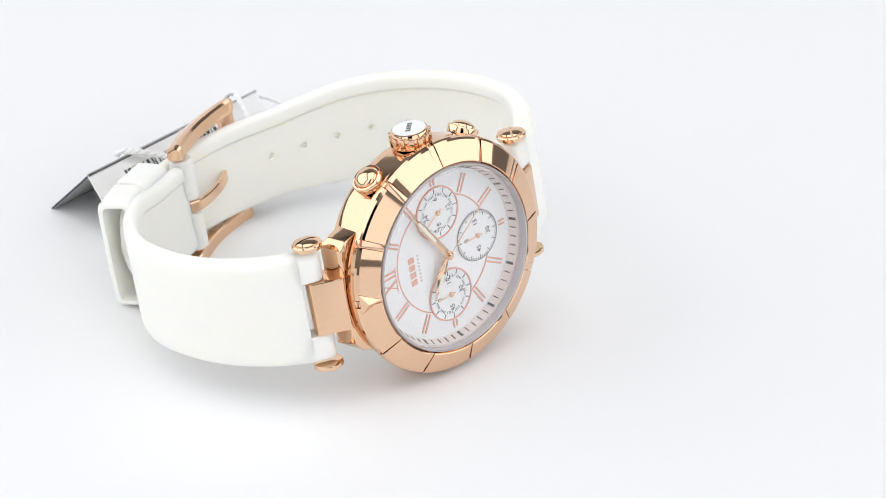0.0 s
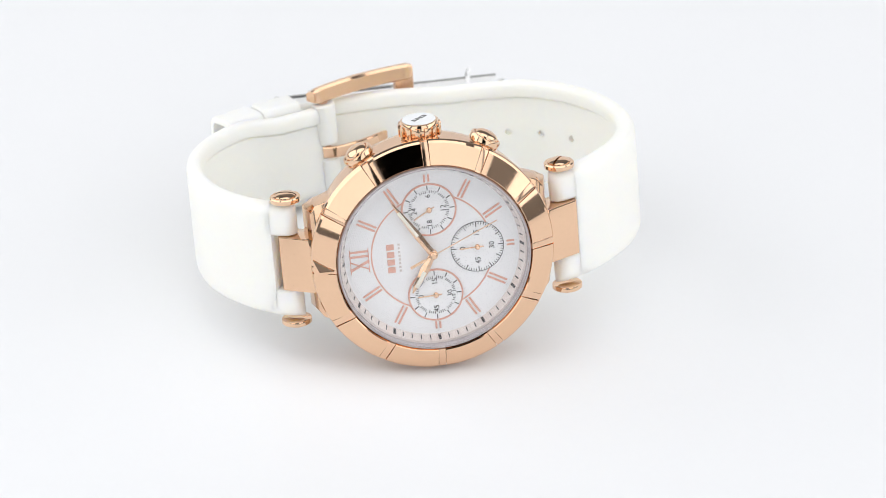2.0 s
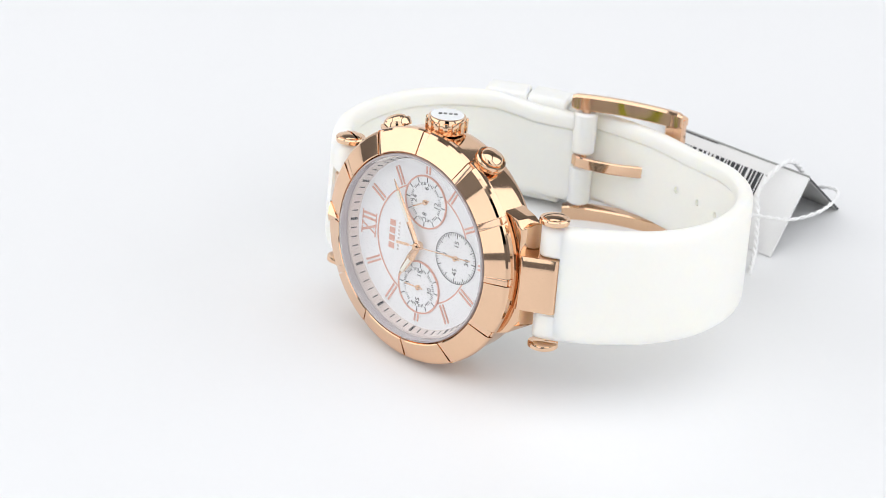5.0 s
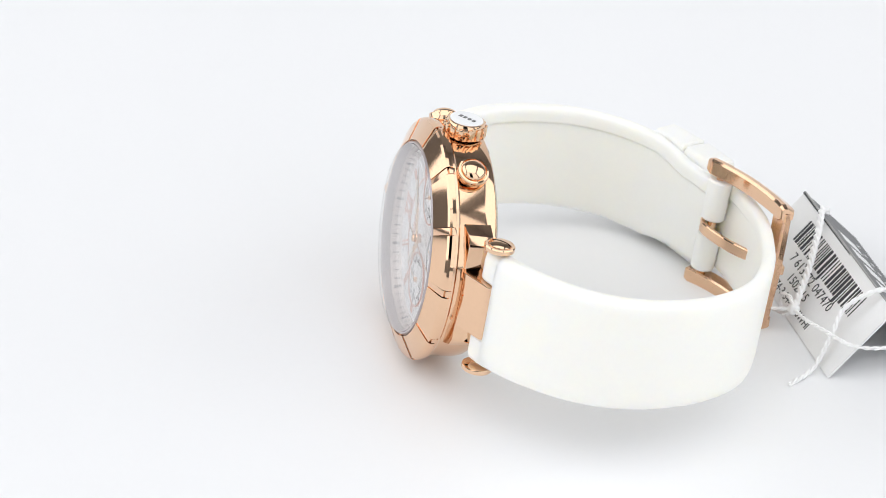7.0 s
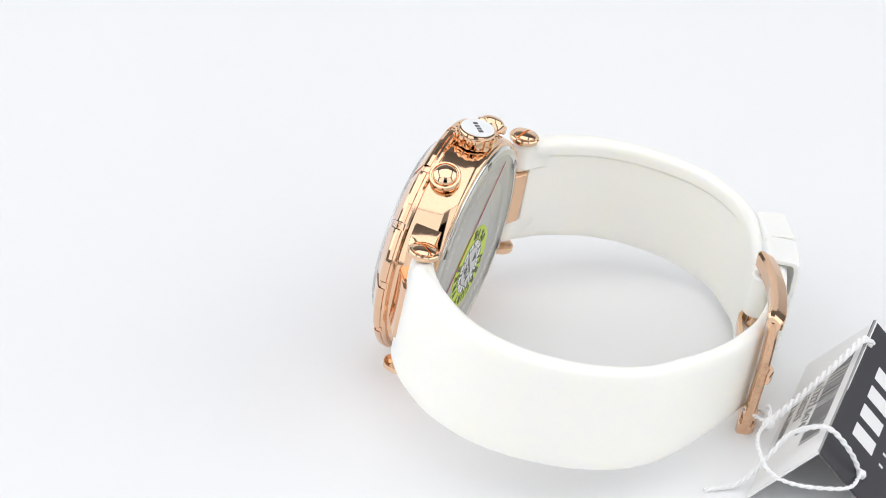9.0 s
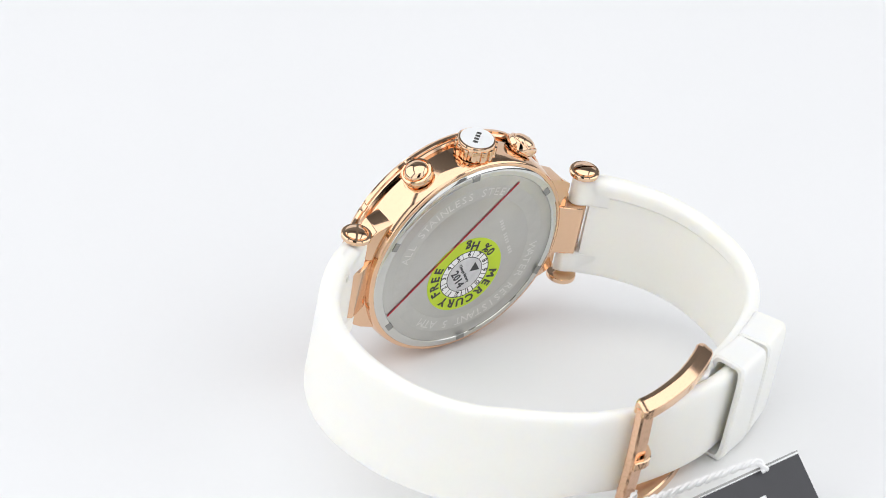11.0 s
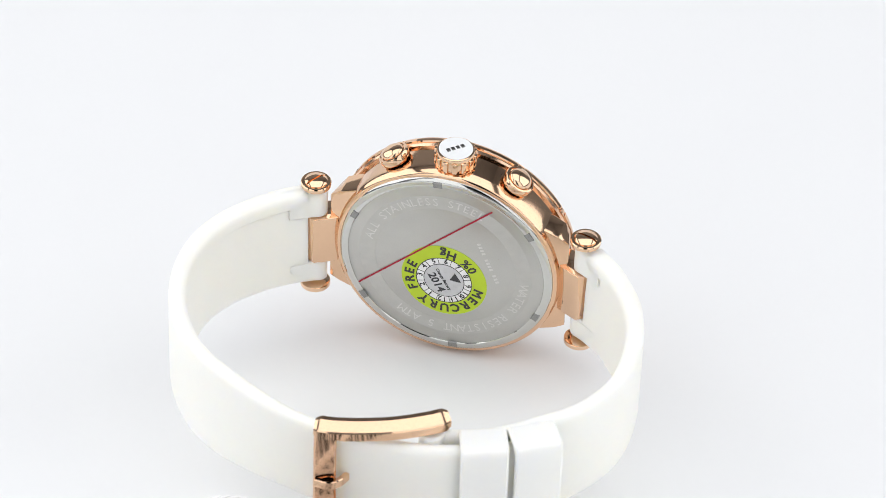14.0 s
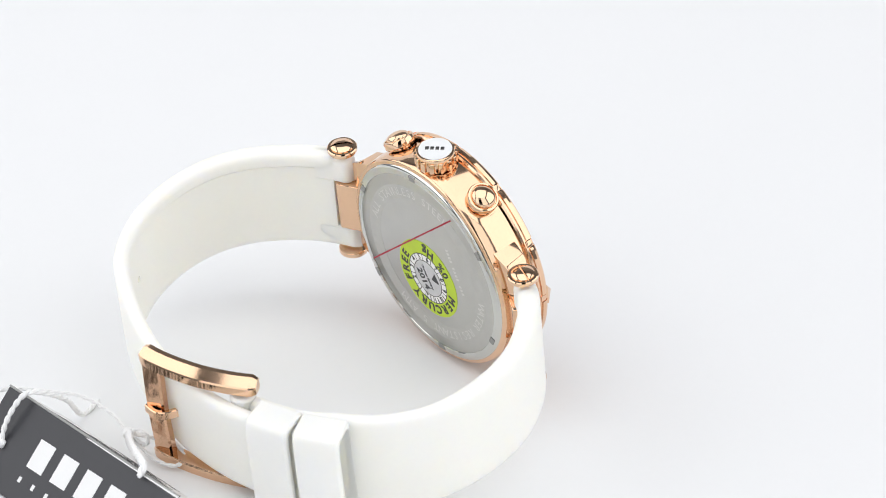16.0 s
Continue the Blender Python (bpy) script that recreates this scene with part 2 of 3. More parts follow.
# case: barrel, back rim, shoulders towards the strap
case_bm = lathe([(15.0, -0.9), (18.4, -0.9), (18.7, -1.2), (18.75, -5.4), (18.7, -6.0), (18.45, -7.1), (18.3, -7.35), (18.0, -7.5), (17.6, -7.5), (15.0, -7.3), (15.0, -0.9)])
case = part("case", case_bm, GOLD_SOFT, watch, "polished rose gold case", WC)
for s in (-1, 1):
    t = bmesh.new()
    ring = [(13.5, 11.2), (18.0, 9.6), (19.7, 8.6), (19.7, -8.6), (18.0, -9.6), (13.5, -11.2)]
    lo = [t.verts.new((s * x, y, -6.4)) for x, y in ring]
    hi = [t.verts.new((s * (x - (0.9 if x > 19 else 0)), y * (0.96 if x > 19 else 1), -1.6 if x < 18 else -2.4)) for x, y in ring]
    t.faces.new(lo)
    t.faces.new(hi)
    for k in range(6):
        t.faces.new([lo[k], lo[(k + 1) % 6], hi[(k + 1) % 6], hi[k]])
    bmesh.ops.bevel(t, geom=list(t.edges), offset=0.25, segments=2, affect="EDGES", profile=0.6)
    part("shoulder", t, GOLD_SOFT, case)
    # central link over the strap bar
    xe = 24.5 if s > 0 else 24.0
    t = bmesh.new()
    prof = [(18.3, -2.0), (19.6, -2.2), (xe - 0.1, -4.85), (xe, -5.5), (xe - 0.9, -7.6), (21.8, -8.5), (20.6, -7.8), (18.3, -6.6)]
    a = [t.verts.new((s * x, -5.1, z)) for x, z in prof]
    b = [t.verts.new((s * x, 4.1, z)) for x, z in prof]
    t.faces.new(a)
    t.faces.new(b)
    for k in range(len(prof)):
        t.faces.new([a[k], a[(k + 1) % len(prof)], b[(k + 1) % len(prof)], b[k]])
    bmesh.ops.bevel(t, geom=list(t.edges), offset=0.22, segments=2, affect="EDGES", profile=0.6)
    part("lug_link", t, GOLD, watch, "flat rose gold link", WC)
    # bar with slotted domed screw heads
    part("strap_bar", lathe([(0, -9.6), (0.9, -9.6), (0.9, 9.6), (0, 9.6)], 24), GOLD, watch, "", on(s * 22.2, 0, -6.2, -90))
    for e in (-1, 1):
        dome = [(2.2, 0.0), (2.4, 0.1), (2.45, 0.3), (2.45, 0.75), (2.3, 0.92), (2.05, 0.94), (1.98, 0.8), (1.88, 0.8), (1.84, 1.08), (1.5, 1.32), (0.8, 1.5), (0, 1.55)]
        head = bmesh.new()
        for side in (-1, 1):
            h2 = lathe([(0, 0.9)] + dome[4:], 40)
            bmesh.ops.bisect_plane(h2, geom=h2.verts[:] + h2.edges[:] + h2.faces[:], plane_co=(0, side * 0.17, 0), plane_no=(0, -side, 0), clear_outer=True)
            bmesh.ops.holes_fill(h2, edges=h2.edges)
            absorb(head, h2)
        lathe([(0, 0), *dome[:5], (0, 0.92)], 40, head)
        part("screw_head", head, GOLD_PALE, watch, "slotted domed gold screw", on(s * 22.2, 9.65 if e > 0 else -10.5, -6.2, -90 * e, 0, 0) @ at(rz=35 * s * e + 20))

# bezel: a sloped ring with twelve raised facets
bezel_bm = lathe([(15.4, 1.7), (15.6, 1.85), (15.9, 1.6), (19.0, -0.1), (19.3, -0.2), (19.35, -0.95), (19.1, -1.25), (17.8, -1.35), (15.4, -0.6), (15.4, 1.7)], 144)
bezel = part("bezel", bezel_bm, GOLD_SATIN, watch, "faceted rose gold bezel", WC)
facet = None
for k in range(12):
    if facet is None:
        f = lathe([(15.75, 1.8), (15.8, 2.2), (15.95, 2.28), (19.1, 0.8), (19.4, 0.5), (19.55, 0.1), (19.55, -0.45), (19.3, -0.55), (18.7, -0.1)], 20, None, 2.05, 27.95)
        facet = finish("bezel_facet", f, GOLD, 6)
    part("bezel_facet", facet, GOLD, bezel, "", at(rz=hour(k)))
    bar = box(-1.9, 2.05, -0.57, 0.57, -0.5, 0.0, None, 0.12, Matrix.Translation((17.5, 0, 1.41)) @ Matrix.Rotation(radians(25), 4, "Y"))
    box(18.7, 19.5, -0.57, 0.57, -0.75, 0.22, bar, 0.14)
    part("bezel_bar", bar, GOLD_SATIN, bezel, "", at(rz=hour(k)))
tri_bm = bmesh.new()
base = [tri_bm.verts.new(v) for v in ((-19.3, -1.75, 0.85), (-19.3, 1.75, 0.85), (-16.2, 0, 2.3))]
back = [tri_bm.verts.new(v) for v in ((-18.9, -1.75, -0.1), (-18.9, 1.75, -0.1), (-16.2, 0, 1.2))]
tip = tri_bm.verts.new((-18.5, 0, 2.05))
tri_bm.faces.new(back)
for k in range(3):
    tri_bm.faces.new([base[k], base[(k + 1) % 3], tip])
    tri_bm.faces.new([base[k], base[(k + 1) % 3], back[(k + 1) % 3], back[k]])
part("bezel_marker", tri_bm, GOLD, bezel, "raised triangular marker", sharp=20)

# crystal
crystal = part("crystal", lathe([(0, 0.95), (14.6, 0.95), (15.15, 1.0), (15.15, 2.75), (14.95, 3.0), (14.4, 3.12), (0, 3.35)], 128), GLASS, watch, "clear slightly domed crystal", WC, sharp=50)
crystal.visible_shadow = False

part("crystal_gasket", lathe([(15.12, 0.9), (15.12, 2.2), (15.25, 2.4), (15.42, 2.4), (15.55, 2.2), (15.55, 0.9), (15.12, 0.9)], 128), GASKET, watch, "grey seal ring round the crystal", WC)

# dial
ZD = -0.8
dial = part("dial", lathe([(0, ZD - 0.4), (14.9, ZD - 0.4), (14.9, ZD - 0.05), (9.8, ZD), (0, ZD)], 128), PEARL, watch, "white mother-of-pearl dial", WC)
part("dial_ring", lathe([(9.8, ZD), (9.8, ZD + 0.06), (14.15, ZD + 0.06), (14.15, ZD), (9.8, ZD)], 128), GUILLOCHE, dial, "finely ribbed outer dial")
part("chapter_ring", lathe([(14.1, ZD), (14.15, ZD + 0.1), (14.75, 0.95), (15.1, 0.95), (15.1, ZD), (14.1, ZD)], 128), CHAPTER, watch, "sloped grey minute ring with the gold's reflection in its colour", WC)
part("dial_circle", lathe([(9.68, ZD + 0.02), (9.68, ZD + 0.1), (9.92, ZD + 0.1), (9.92, ZD + 0.02), (9.68, ZD + 0.02)], 128), ROSE_PRINT, dial, "thin rose circle")
ticks = bmesh.new()
for k in range(60):
    big = k % 5 == 0
    w = 0.22 if big else 0.09
    rot = Matrix.Rotation(radians(180 - 6 * k), 4, "Z") @ Matrix.Translation((14.43, 0, 0.1)) @ Matrix.Rotation(radians(-70), 4, "Y")
    box(-0.62 if big else -0.5, 0.62 if big else 0.5, -w, w, -0.06, 0.06, ticks, m=rot)
part("minute_track", ticks, INK, watch, "black minute marks", WC, 0)
for h in range(12):
    if h == 0:
        xii = bmesh.new()
        for y in (0.75, 1.55):
            box(-13.3, -10.2, y - 0.17, y + 0.17, 0, 0.12, xii)
        for x in (-13.3, -10.35):
            box(x, x + 0.15, 0.3, 2.0, 0, 0.12, xii)
            box(x, x + 0.15, -2.1, -0.9, 0, 0.12, xii)
            box(x, x + 0.15, -0.7, 0.15, 0, 0.12, xii)
        for a, w in ((26, 0.2), (-26, 0.1)):
            box(-1.7, 1.7, -w, w, 0, 0.11, xii, m=Matrix.Translation((-11.75, -0.85, 0)) @ Matrix.Rotation(radians(a), 4, "Z"))
        part("hour_mark", xii, ROSE_PRINT, dial, "rose gold roman twelve", at(0, 0, ZD + 0.06), 0)
        continue
    r0, r1 = (12.05, 13.3) if h in (3, 6, 9) else (10.1, 13.3)
    mark = bmesh.new()
    for y in (-0.33, 0.33):
        box(r0, r1, y - 0.16, y + 0.16, 0, 0.14, mark, 0.03, seg=1)
    part("hour_mark", mark, ROSE_PRINT, dial, "double rose gold hour bar", at(0, 0, ZD + 0.06, rz=hour(h)), 0)
# maker's mark as plain blocks
for k in range(4):
    part("dial_logo", box(-7.3, -6.1, -2.75 + 1.3 * k, -1.75 + 1.3 * k, 0, 0.08, None, 0.05, seg=1), ROSE_PRINT, dial, "plain rose logo block", at(0, 0, ZD), 0)
for k in range(8):
    part("dial_logo_line", box(-5.45, -5.1, -2.7 + 0.64 * k, -2.35 + 0.64 * k, 0, 0.05), CHAPTER, dial, "", at(0, 0, ZD), 0)


def subdial(cx, cy, rim, numbers, aim, ring_r):
    sub = part("subdial", lathe([(0, 0.1), (4.25, 0.1), (4.3, 0.13), (4.3, 0), (0, 0)], 72), SUBDIAL, dial, "white subdial with fine rings", at(cx, cy, ZD + 0.06))
    if rim:
        part("rim", lathe([(4.2, 0.1), (4.25, 0.24), (4.45, 0.24), (4.5, 0), (4.2, 0)], 72), ROSE_PRINT, sub, "thin rose rim")
    t = bmesh.new()
    for k in range(60):
        big = k % 5 == 0
        r0, r1, w = (ring_r - (0.5 if big else 0.1), ring_r + 0.35, 0.07 if big else 0.045)
        if rim and big:
            r0, r1 = 3.35, 4.15
        box(r0, r1, -w, w, 0.1, 0.15, t, m=Matrix.Rotation(radians(6 * k), 4, "Z"))
    if not rim:
        lathe([(4.22, 0.1), (4.22, 0.15), (4.3, 0.15), (4.3, 0.1), (4.22, 0.1)], 72, t)
    part("scale", t, INK, sub, "black scale", sharp=0)
    for k, text in enumerate(numbers):
        a = radians(180 - 90 * k)
        part("numeral", writing(text, 1.25, INK, 0.02), INK, sub, "", at(2.35 * math.cos(a), 2.35 * math.sin(a), 0.13, rz=90))
    hnd = bmesh.new()
    box(-1.0, 2.9, -0.1, 0.1, 0.3, 0.4, hnd, 0.03, seg=1)
    lathe([(0, 0.1), (0.42, 0.1), (0.42, 0.5), (0.3, 0.6), (0, 0.6)], 20, hnd)
    part("subdial_hand", hnd, GOLD, sub, "small rose gold hand", at(rz=aim), 25)
    return sub


subdial(0.0, 7.3, True, ("24", "6", "12", "18"), 209, 2.95)
subdial(7.3, 0.0, False, ("0", "15", "30", "45"), 181, 3.9)
subdial(0.0, -7.4, True, ("0", "15", "30", "45"), 181, 2.95)


def leaf_hand(length, width, lume0, lume1):
    h = bmesh.new()
    lo = []
    for x, w in ((-0.6, 0.35), (0.6, 0.55), (length * 0.4, width), (length * 0.8, width * 0.6), (length, 0.06)):
        lo.append((x, w))
    ring = [(x, w) for x, w in lo] + [(x, -w) for x, w in reversed(lo)]
    a = [h.verts.new((x, y, 0)) for x, y in ring]
    b = [h.verts.new((x, y, 0.06)) for x, y in ring]
    ridge = [h.verts.new((x, 0, 0.06 + 0.42 * w)) for x, w in lo]
    h.faces.new(a)
    n_ = len(lo)
    for k in range(n_ - 1):
        h.faces.new([b[k], b[k + 1], ridge[k + 1], ridge[k]])
        h.faces.new([b[2 * n_ - 1 - k], ridge[k], ridge[k + 1], b[2 * n_ - 2 - k]])
    h.faces.new([b[0], ridge[0], b[-1]])
    h.faces.new([b[n_ - 1], b[n_], ridge[n_ - 1]])
    for k in range(len(ring)):
        h.faces.new([a[k], a[(k + 1) % len(ring)], b[(k + 1) % len(ring)], b[k]])
    lathe([(0, -0.2), (0.75, -0.2), (0.75, 0.2), (0.6, 0.3), (0, 0.3)], 28, h)
    l = bmesh.new()
    box(lume0, lume1, -width * 0.3, width * 0.5, 0.1, 0.36, l, 0.02, seg=1)
    return h, l


for name, length, width, aim, z, l0, l1 in (("hour_hand", 7.4, 0.75, hour(10.03), 0.15, 3.2, 6.2), ("minute_hand", 11.4, 0.62, hour(1.93), 0.5, 4.2, 9.4)):
    h, l = leaf_hand(length, width, l0, l1)
    hob = part(name, h, GOLD, watch, "tapered rose gold hand with cream inlay", on(0, 0, z, rz=aim), 25)
    part("inlay", l, LUME, hob, "cream inlay", sharp=0)
sec = bmesh.new()
box(-4.2, 11.6, -0.07, 0.07, 0, 0.08, sec)
box(-4.2, -1.6, -0.22, 0.22, 0, 0.09, sec)
lathe([(0, -0.1), (0.6, -0.1), (0.6, 0.3), (0.4, 0.5), (0, 0.5)], 28, sec)
second_hand = part("second_hand", sec, GOLD, watch, "thin rose second hand", on(0, 0, 0.85, rz=24), 25)

# crown and pushers
crown_bm = bmesh.new()
lathe([(0, -0.9), (2.0, -0.9), (2.0, 0.2), (2.9, 0.3), (3.1, 0.6), (3.1, 2.6), (2.95, 2.9), (2.6, 3.0), (0, 3.0)], 64, crown_bm)
for k in range(14):
    box(2.7, 3.45, -0.42, 0.42, 0.55, 2.5, crown_bm, 0.18, Matrix.Rotation(2 * math.pi * k / 14, 4, "Z"))
crown = part("crown", crown_bm, GOLD_PALE, watch, "fluted gold crown", on(0, 18.45, -4.1, -90))
part("crown_cap", lathe([(0, 3.0), (2.7, 3.0), (2.65, 3.12), (0, 3.2)], 48), WHITE_ENAMEL, crown, "white enamel cap")
for k in range(4):
    part("crown_logo", box(-1.6 + 0.82 * k, -1.0 + 0.82 * k, -0.4, 0.4, 3.1, 3.24, None, 0.1, seg=2), NOTCH, crown, "plain dark logo block", at(rz=222), 0)
for s in (-1, 1):
    m = on(0, 0, -3.5) @ Matrix.Rotation(radians(90 - 31 * s), 4, "Z") @ at(18.0, 0, 0, 0, 90, 0)
    pusher = part("pusher", lathe([(0, -0.5), (1.7, -0.5), (1.7, 0.9), (2.35, 1.0), (2.52, 1.2), (2.55, 2.15), (2.42, 2.38), (2.15, 2.42), (2.08, 2.22), (1.95, 2.2), (1.9, 2.6), (1.7, 2.85), (1.3, 3.1), (0.7, 3.28), (0, 3.34)], 48), GOLD_PALE, watch, "domed gold pusher", m)
    part("collar", lathe([(1.7, -0.8), (2.8, -0.8), (2.8, 0.3), (2.7, 0.55), (2.6, 0.5), (2.5, 0.3), (1.7, 0.3)], 48), GOLD, pusher)

# case back
back_plate = part("case_back", lathe([(0, -7.35), (16.1, -7.35), (16.2, -7.3), (16.2, -7.0), (0, -7.0)], 128), STEEL_MATT, watch, "brushed steel case back", on(0, 0, -0.5))
part("back_rim", lathe([(16.2, -7.0), (16.2, -7.42), (16.3, -7.52), (17.0, -7.47), (17.55, -7.2), (17.75, -6.9), (17.75, -6.6), (16.2, -6.6)], 128), STEEL, back_plate, "polished steel rim")
for k in range(6):
    part("notch", box(16.1, 17.15, -0.8, 0.8, -7.56, -7.38, None, 0.1, seg=1), NOTCH, back_plate, "", at(rz=84 + 60 * k), 0)


def ring_text(text, radius, start, step, size, z, material, parent, inward=True, cx=0.0, cy=0.0, name="engraving", sides=1, bold=0.0):
    """Letters one by one along an arc on the back, read from behind; start and step in degrees as seen from behind."""
    for k, ch in enumerate(text):
        if ch == " ":
            continue
        a = start - step * k * sides
        ar = radians(a)
        x, y = cx - radius * math.cos(ar), cy + radius * math.sin(ar)
        turn = (a - 90) if sides > 0 else (a + 90)
        part(name, writing(ch, size, material, 0.02, bold=bold), material, parent, "", at(x, y, z, 0, 180, 0) @ at(rz=turn))


ring_text("ALL STAINLESS STEEL", 13.0, 166, 5.6, 2.1, -7.375, ENGRAVED, back_plate)
ring_text("WATER RESISTANT 5 ATM", 13.0, -6, 5.8, 2.1, -7.375, ENGRAVED, back_plate)
part("engraved_band", lathe([(11.7, -7.345), (11.7, -7.365), (14.3, -7.365), (14.3, -7.345), (11.7, -7.345)], 96), STEEL_BAND, back_plate, "frosted ring for the engraving")
# worn engraving beside the sticker, too small to read
for k in range(13):
    if k in (4, 9):
        continue
    part("engraved_bar", box(-0.2, 0.2, -0.32, 0.32, -7.37, -7.34), ENGRAVED, back_plate, "", at(-5.4 - 0.27 * k, 6.0 - 0.6 * k, -0.01, rz=66), 0)
# battery sticker
SX, SY = 0.1, -3.1
sticker = part("sticker", lathe([(0, -7.35), (7.1, -7.35), (7.1, -7.42), (0, -7.42)], 72), LIME, watch, "round lime green battery sticker", on(SX, SY, -0.5))
part("sticker_ring", lathe([(0, -7.42), (4.6, -7.42), (4.6, -7.44), (0, -7.44)], 64), PAPER, sticker, "white month ring")
part("sticker_disc", lathe([(0, -7.44), (3.35, -7.44), (3.35, -7.46), (0, -7.46)], 64), STICKER_GREY, sticker, "silver disc")
lines = bmesh.new()
for r in (3.35, 4.6):
    lathe([(r - 0.06, -7.44), (r - 0.06, -7.47), (r + 0.06, -7.47), (r + 0.06, -7.44)], 64, lines)
for k in range(12):
    box(3.35, 4.6, -0.045, 0.045, -7.47, -7.44, lines, m=Matrix.Rotation(radians(30 * k + 15), 4, "Z"))
part("month_grid", lines, INK, sticker, "", sharp=0)
for k in range(12):
    digits = str(k + 1)
    ring_text(digits, 3.98, -93 - 30 * (k + 1) + (6 if len(digits) > 1 else 0), 12, 1.3, -7.46, INK, sticker, name="sticker_number", bold=0.02)
ring_text("FREE", 5.7, 208, 16.5, 2.2, -7.44, INK, sticker, name="sticker_letter", bold=0.07)
ring_text("0%", 5.7, 36, 15, 2.2, -7.44, INK, sticker, name="sticker_letter", sides=-1, bold=0.05)
ring_text("Hg", 5.7, 79, 14, 2.3, -7.44, INK, sticker, name="sticker_letter", sides=-1, bold=0.07)
ring_text("MERCURY", 5.7, -14, 18.4, 2.2, -7.44, INK, sticker, name="sticker_letter", bold=0.07)
part("sticker_year", writing("2014", 2.0, INK, 0.02, bold=0.05), INK, sticker, "", at(1.25, -0.75, -7.47, 0, 180, 0) @ at(rz=-60))
part("sticker_words", writing("Change Battery", 0.74, INK, 0.02, bold=0.02), INK, sticker, "", at(0.1, 0.2, -7.47, 0, 180, 0) @ at(rz=-60))
arrow = bmesh.new()
arrow.faces.new([arrow.verts.new(v) for v in ((-0.9, 0.3, -7.475), (-2.9, 0.2, -7.475), (-1.75, 2.0, -7.475))])
bmesh.ops.solidify(arrow, geom=arrow.faces[:], thickness=0.02)
part("sticker_arrow", arrow, INK, sticker, "", sharp=0)
# red edge of the protective film
d = Vector((-21.6, 20.8, 0))
part("film_line", box(0, d.length, -0.13, 0.13, -7.5, -7.44, None), RED, watch, "thin dark red film edge", on(14.3, -7.4, -0.5, rz=math.degrees(math.atan2(d.y, d.x))), 0)

# strap
R_PATH = [(23.9, -5.9), (26.6, -7.5), (30.2, -10.4), (34.6, -15.5), (37.4, -22), (37.7, -30), (35.2, -38.5), (29.3, -46.3), (18.5, -52.3), (6.5, -56), (-2, -56.6), (-10, -55.8), (-18, -53.3), (-22.5, -51.2), (-25.2, -49.5)]
L_PATH = [(-23.7, -8.1), (-25.7, -9.8), (-28.4, -12.8), (-31.8, -18.5), (-33.6, -26), (-33, -35), (-29, -42.5), (-22.5, -47.8), (-15, -51), (-9, -52.8)]


def strap(path, inner, w0, w1, t0, t1, point, narrow):
    """One half of the strap: a flat band with rounded edges and a shallow channel inside."""
    pts = smooth_path([(x, 0, z) for x, z in path], 0.9)

    def section(u):
        w = w0 + (w1 - w0) * min(1, max(0, (u - narrow) / 0.12))
        t = (t0 + (t1 - t0) * min(1, u * 1.8)) / 2
        if point and u > 0.95:
            w *= math.sqrt(max(0.05, 1 - ((u - 0.95) / 0.0515) ** 2))
        c = w - 2.6
        outer = [(-t, -1.3), (-t, -c), (-t, -w + 1.9), (-t * 0.95, -w + 1.1), (-t * 0.78, -w + 0.5), (-t * 0.45, -w + 0.12), (0, -w), (t * 0.45, -w + 0.1), (t * 0.78, -w + 0.4), (t * 0.95, -w + 0.85), (t, -w + 1.5)]
        mirror = [(a, -b) for a, b in reversed(outer)]
        sec_ = outer + [(t, -w + 2.0), (t - 0.05, -c), (t - 0.22, -1.3), (t - 0.28, 1.3), (t - 0.5, c - 0.6), (t - 0.75, c - 0.4), (t - 0.75, c - 0.1), (t, c)] + mirror
        low = 1 + 0.075 * max(0.0, 1 - u / 0.3)  # a little wider below, towards the bar
        return [(a * inner, b * (low if b < 0 else 1)) for a, b in sec_]

    return sweep(pts, section)


def prongs(path):
    """The two split ends of a strap half that reach past the link and hold the bar."""
    bm = bmesh.new()
    pts = smooth_path([(x, 0, z) for x, z in path], 0.35)
    for e, wide, gap in ((1, 9.3, 4.25), (-1, 10.0, 5.2)):
        def section(u):
            d_ = max(0.0, (u - 0.72) / 0.28)
            t = (1.66 + 0.14 * min(1, u / 0.4)) * math.sqrt(max(0.04, 1 - d_ ** 2.6))
            half = [(t, gap + 0.35), (t, wide - 1.9), (t * 0.95, wide - 1.1), (t * 0.78, wide - 0.5), (t * 0.45, wide - 0.12)]
            other = [(-a, b) for a, b in reversed(half)]
            return [(a, e * b) for a, b in half + [(0, wide)] + other + [(-t + 0.3, gap), (t - 0.3, gap)]]
        sweep(pts, section, bm)
    return bm


def punched(me, places):
    """The band with shallow round holes on its inner side."""
    cutter = bmesh.new()
    for x, z, a in places:
        lathe([(0, -4), (0.6, -4), (0.6, -0.55), (0, -0.55)], 16, cutter, m=Matrix.Translation((x, 0, z)) @ Matrix.Rotation(radians(180 - a), 4, "Y"))
    tool = new("tool", finish("tool", cutter, SILICONE))
    raw = new("raw", me)
    mod = raw.modifiers.new("holes", "BOOLEAN")
    mod.operation, mod.solver, mod.object = "DIFFERENCE", "EXACT", tool
    cut = bpy.data.meshes.new_from_object(raw.evaluated_get(bpy.context.evaluated_depsgraph_get()))
    bpy.data.objects.remove(raw)
    bpy.data.objects.remove(tool)
    cut.materials.clear()
    cut.materials.append(SILICONE)
    cut.polygons.foreach_set("use_smooth", [True] * len(cut.polygons))
    cut.set_sharp_from_angle(angle=radians(40))
    return cut


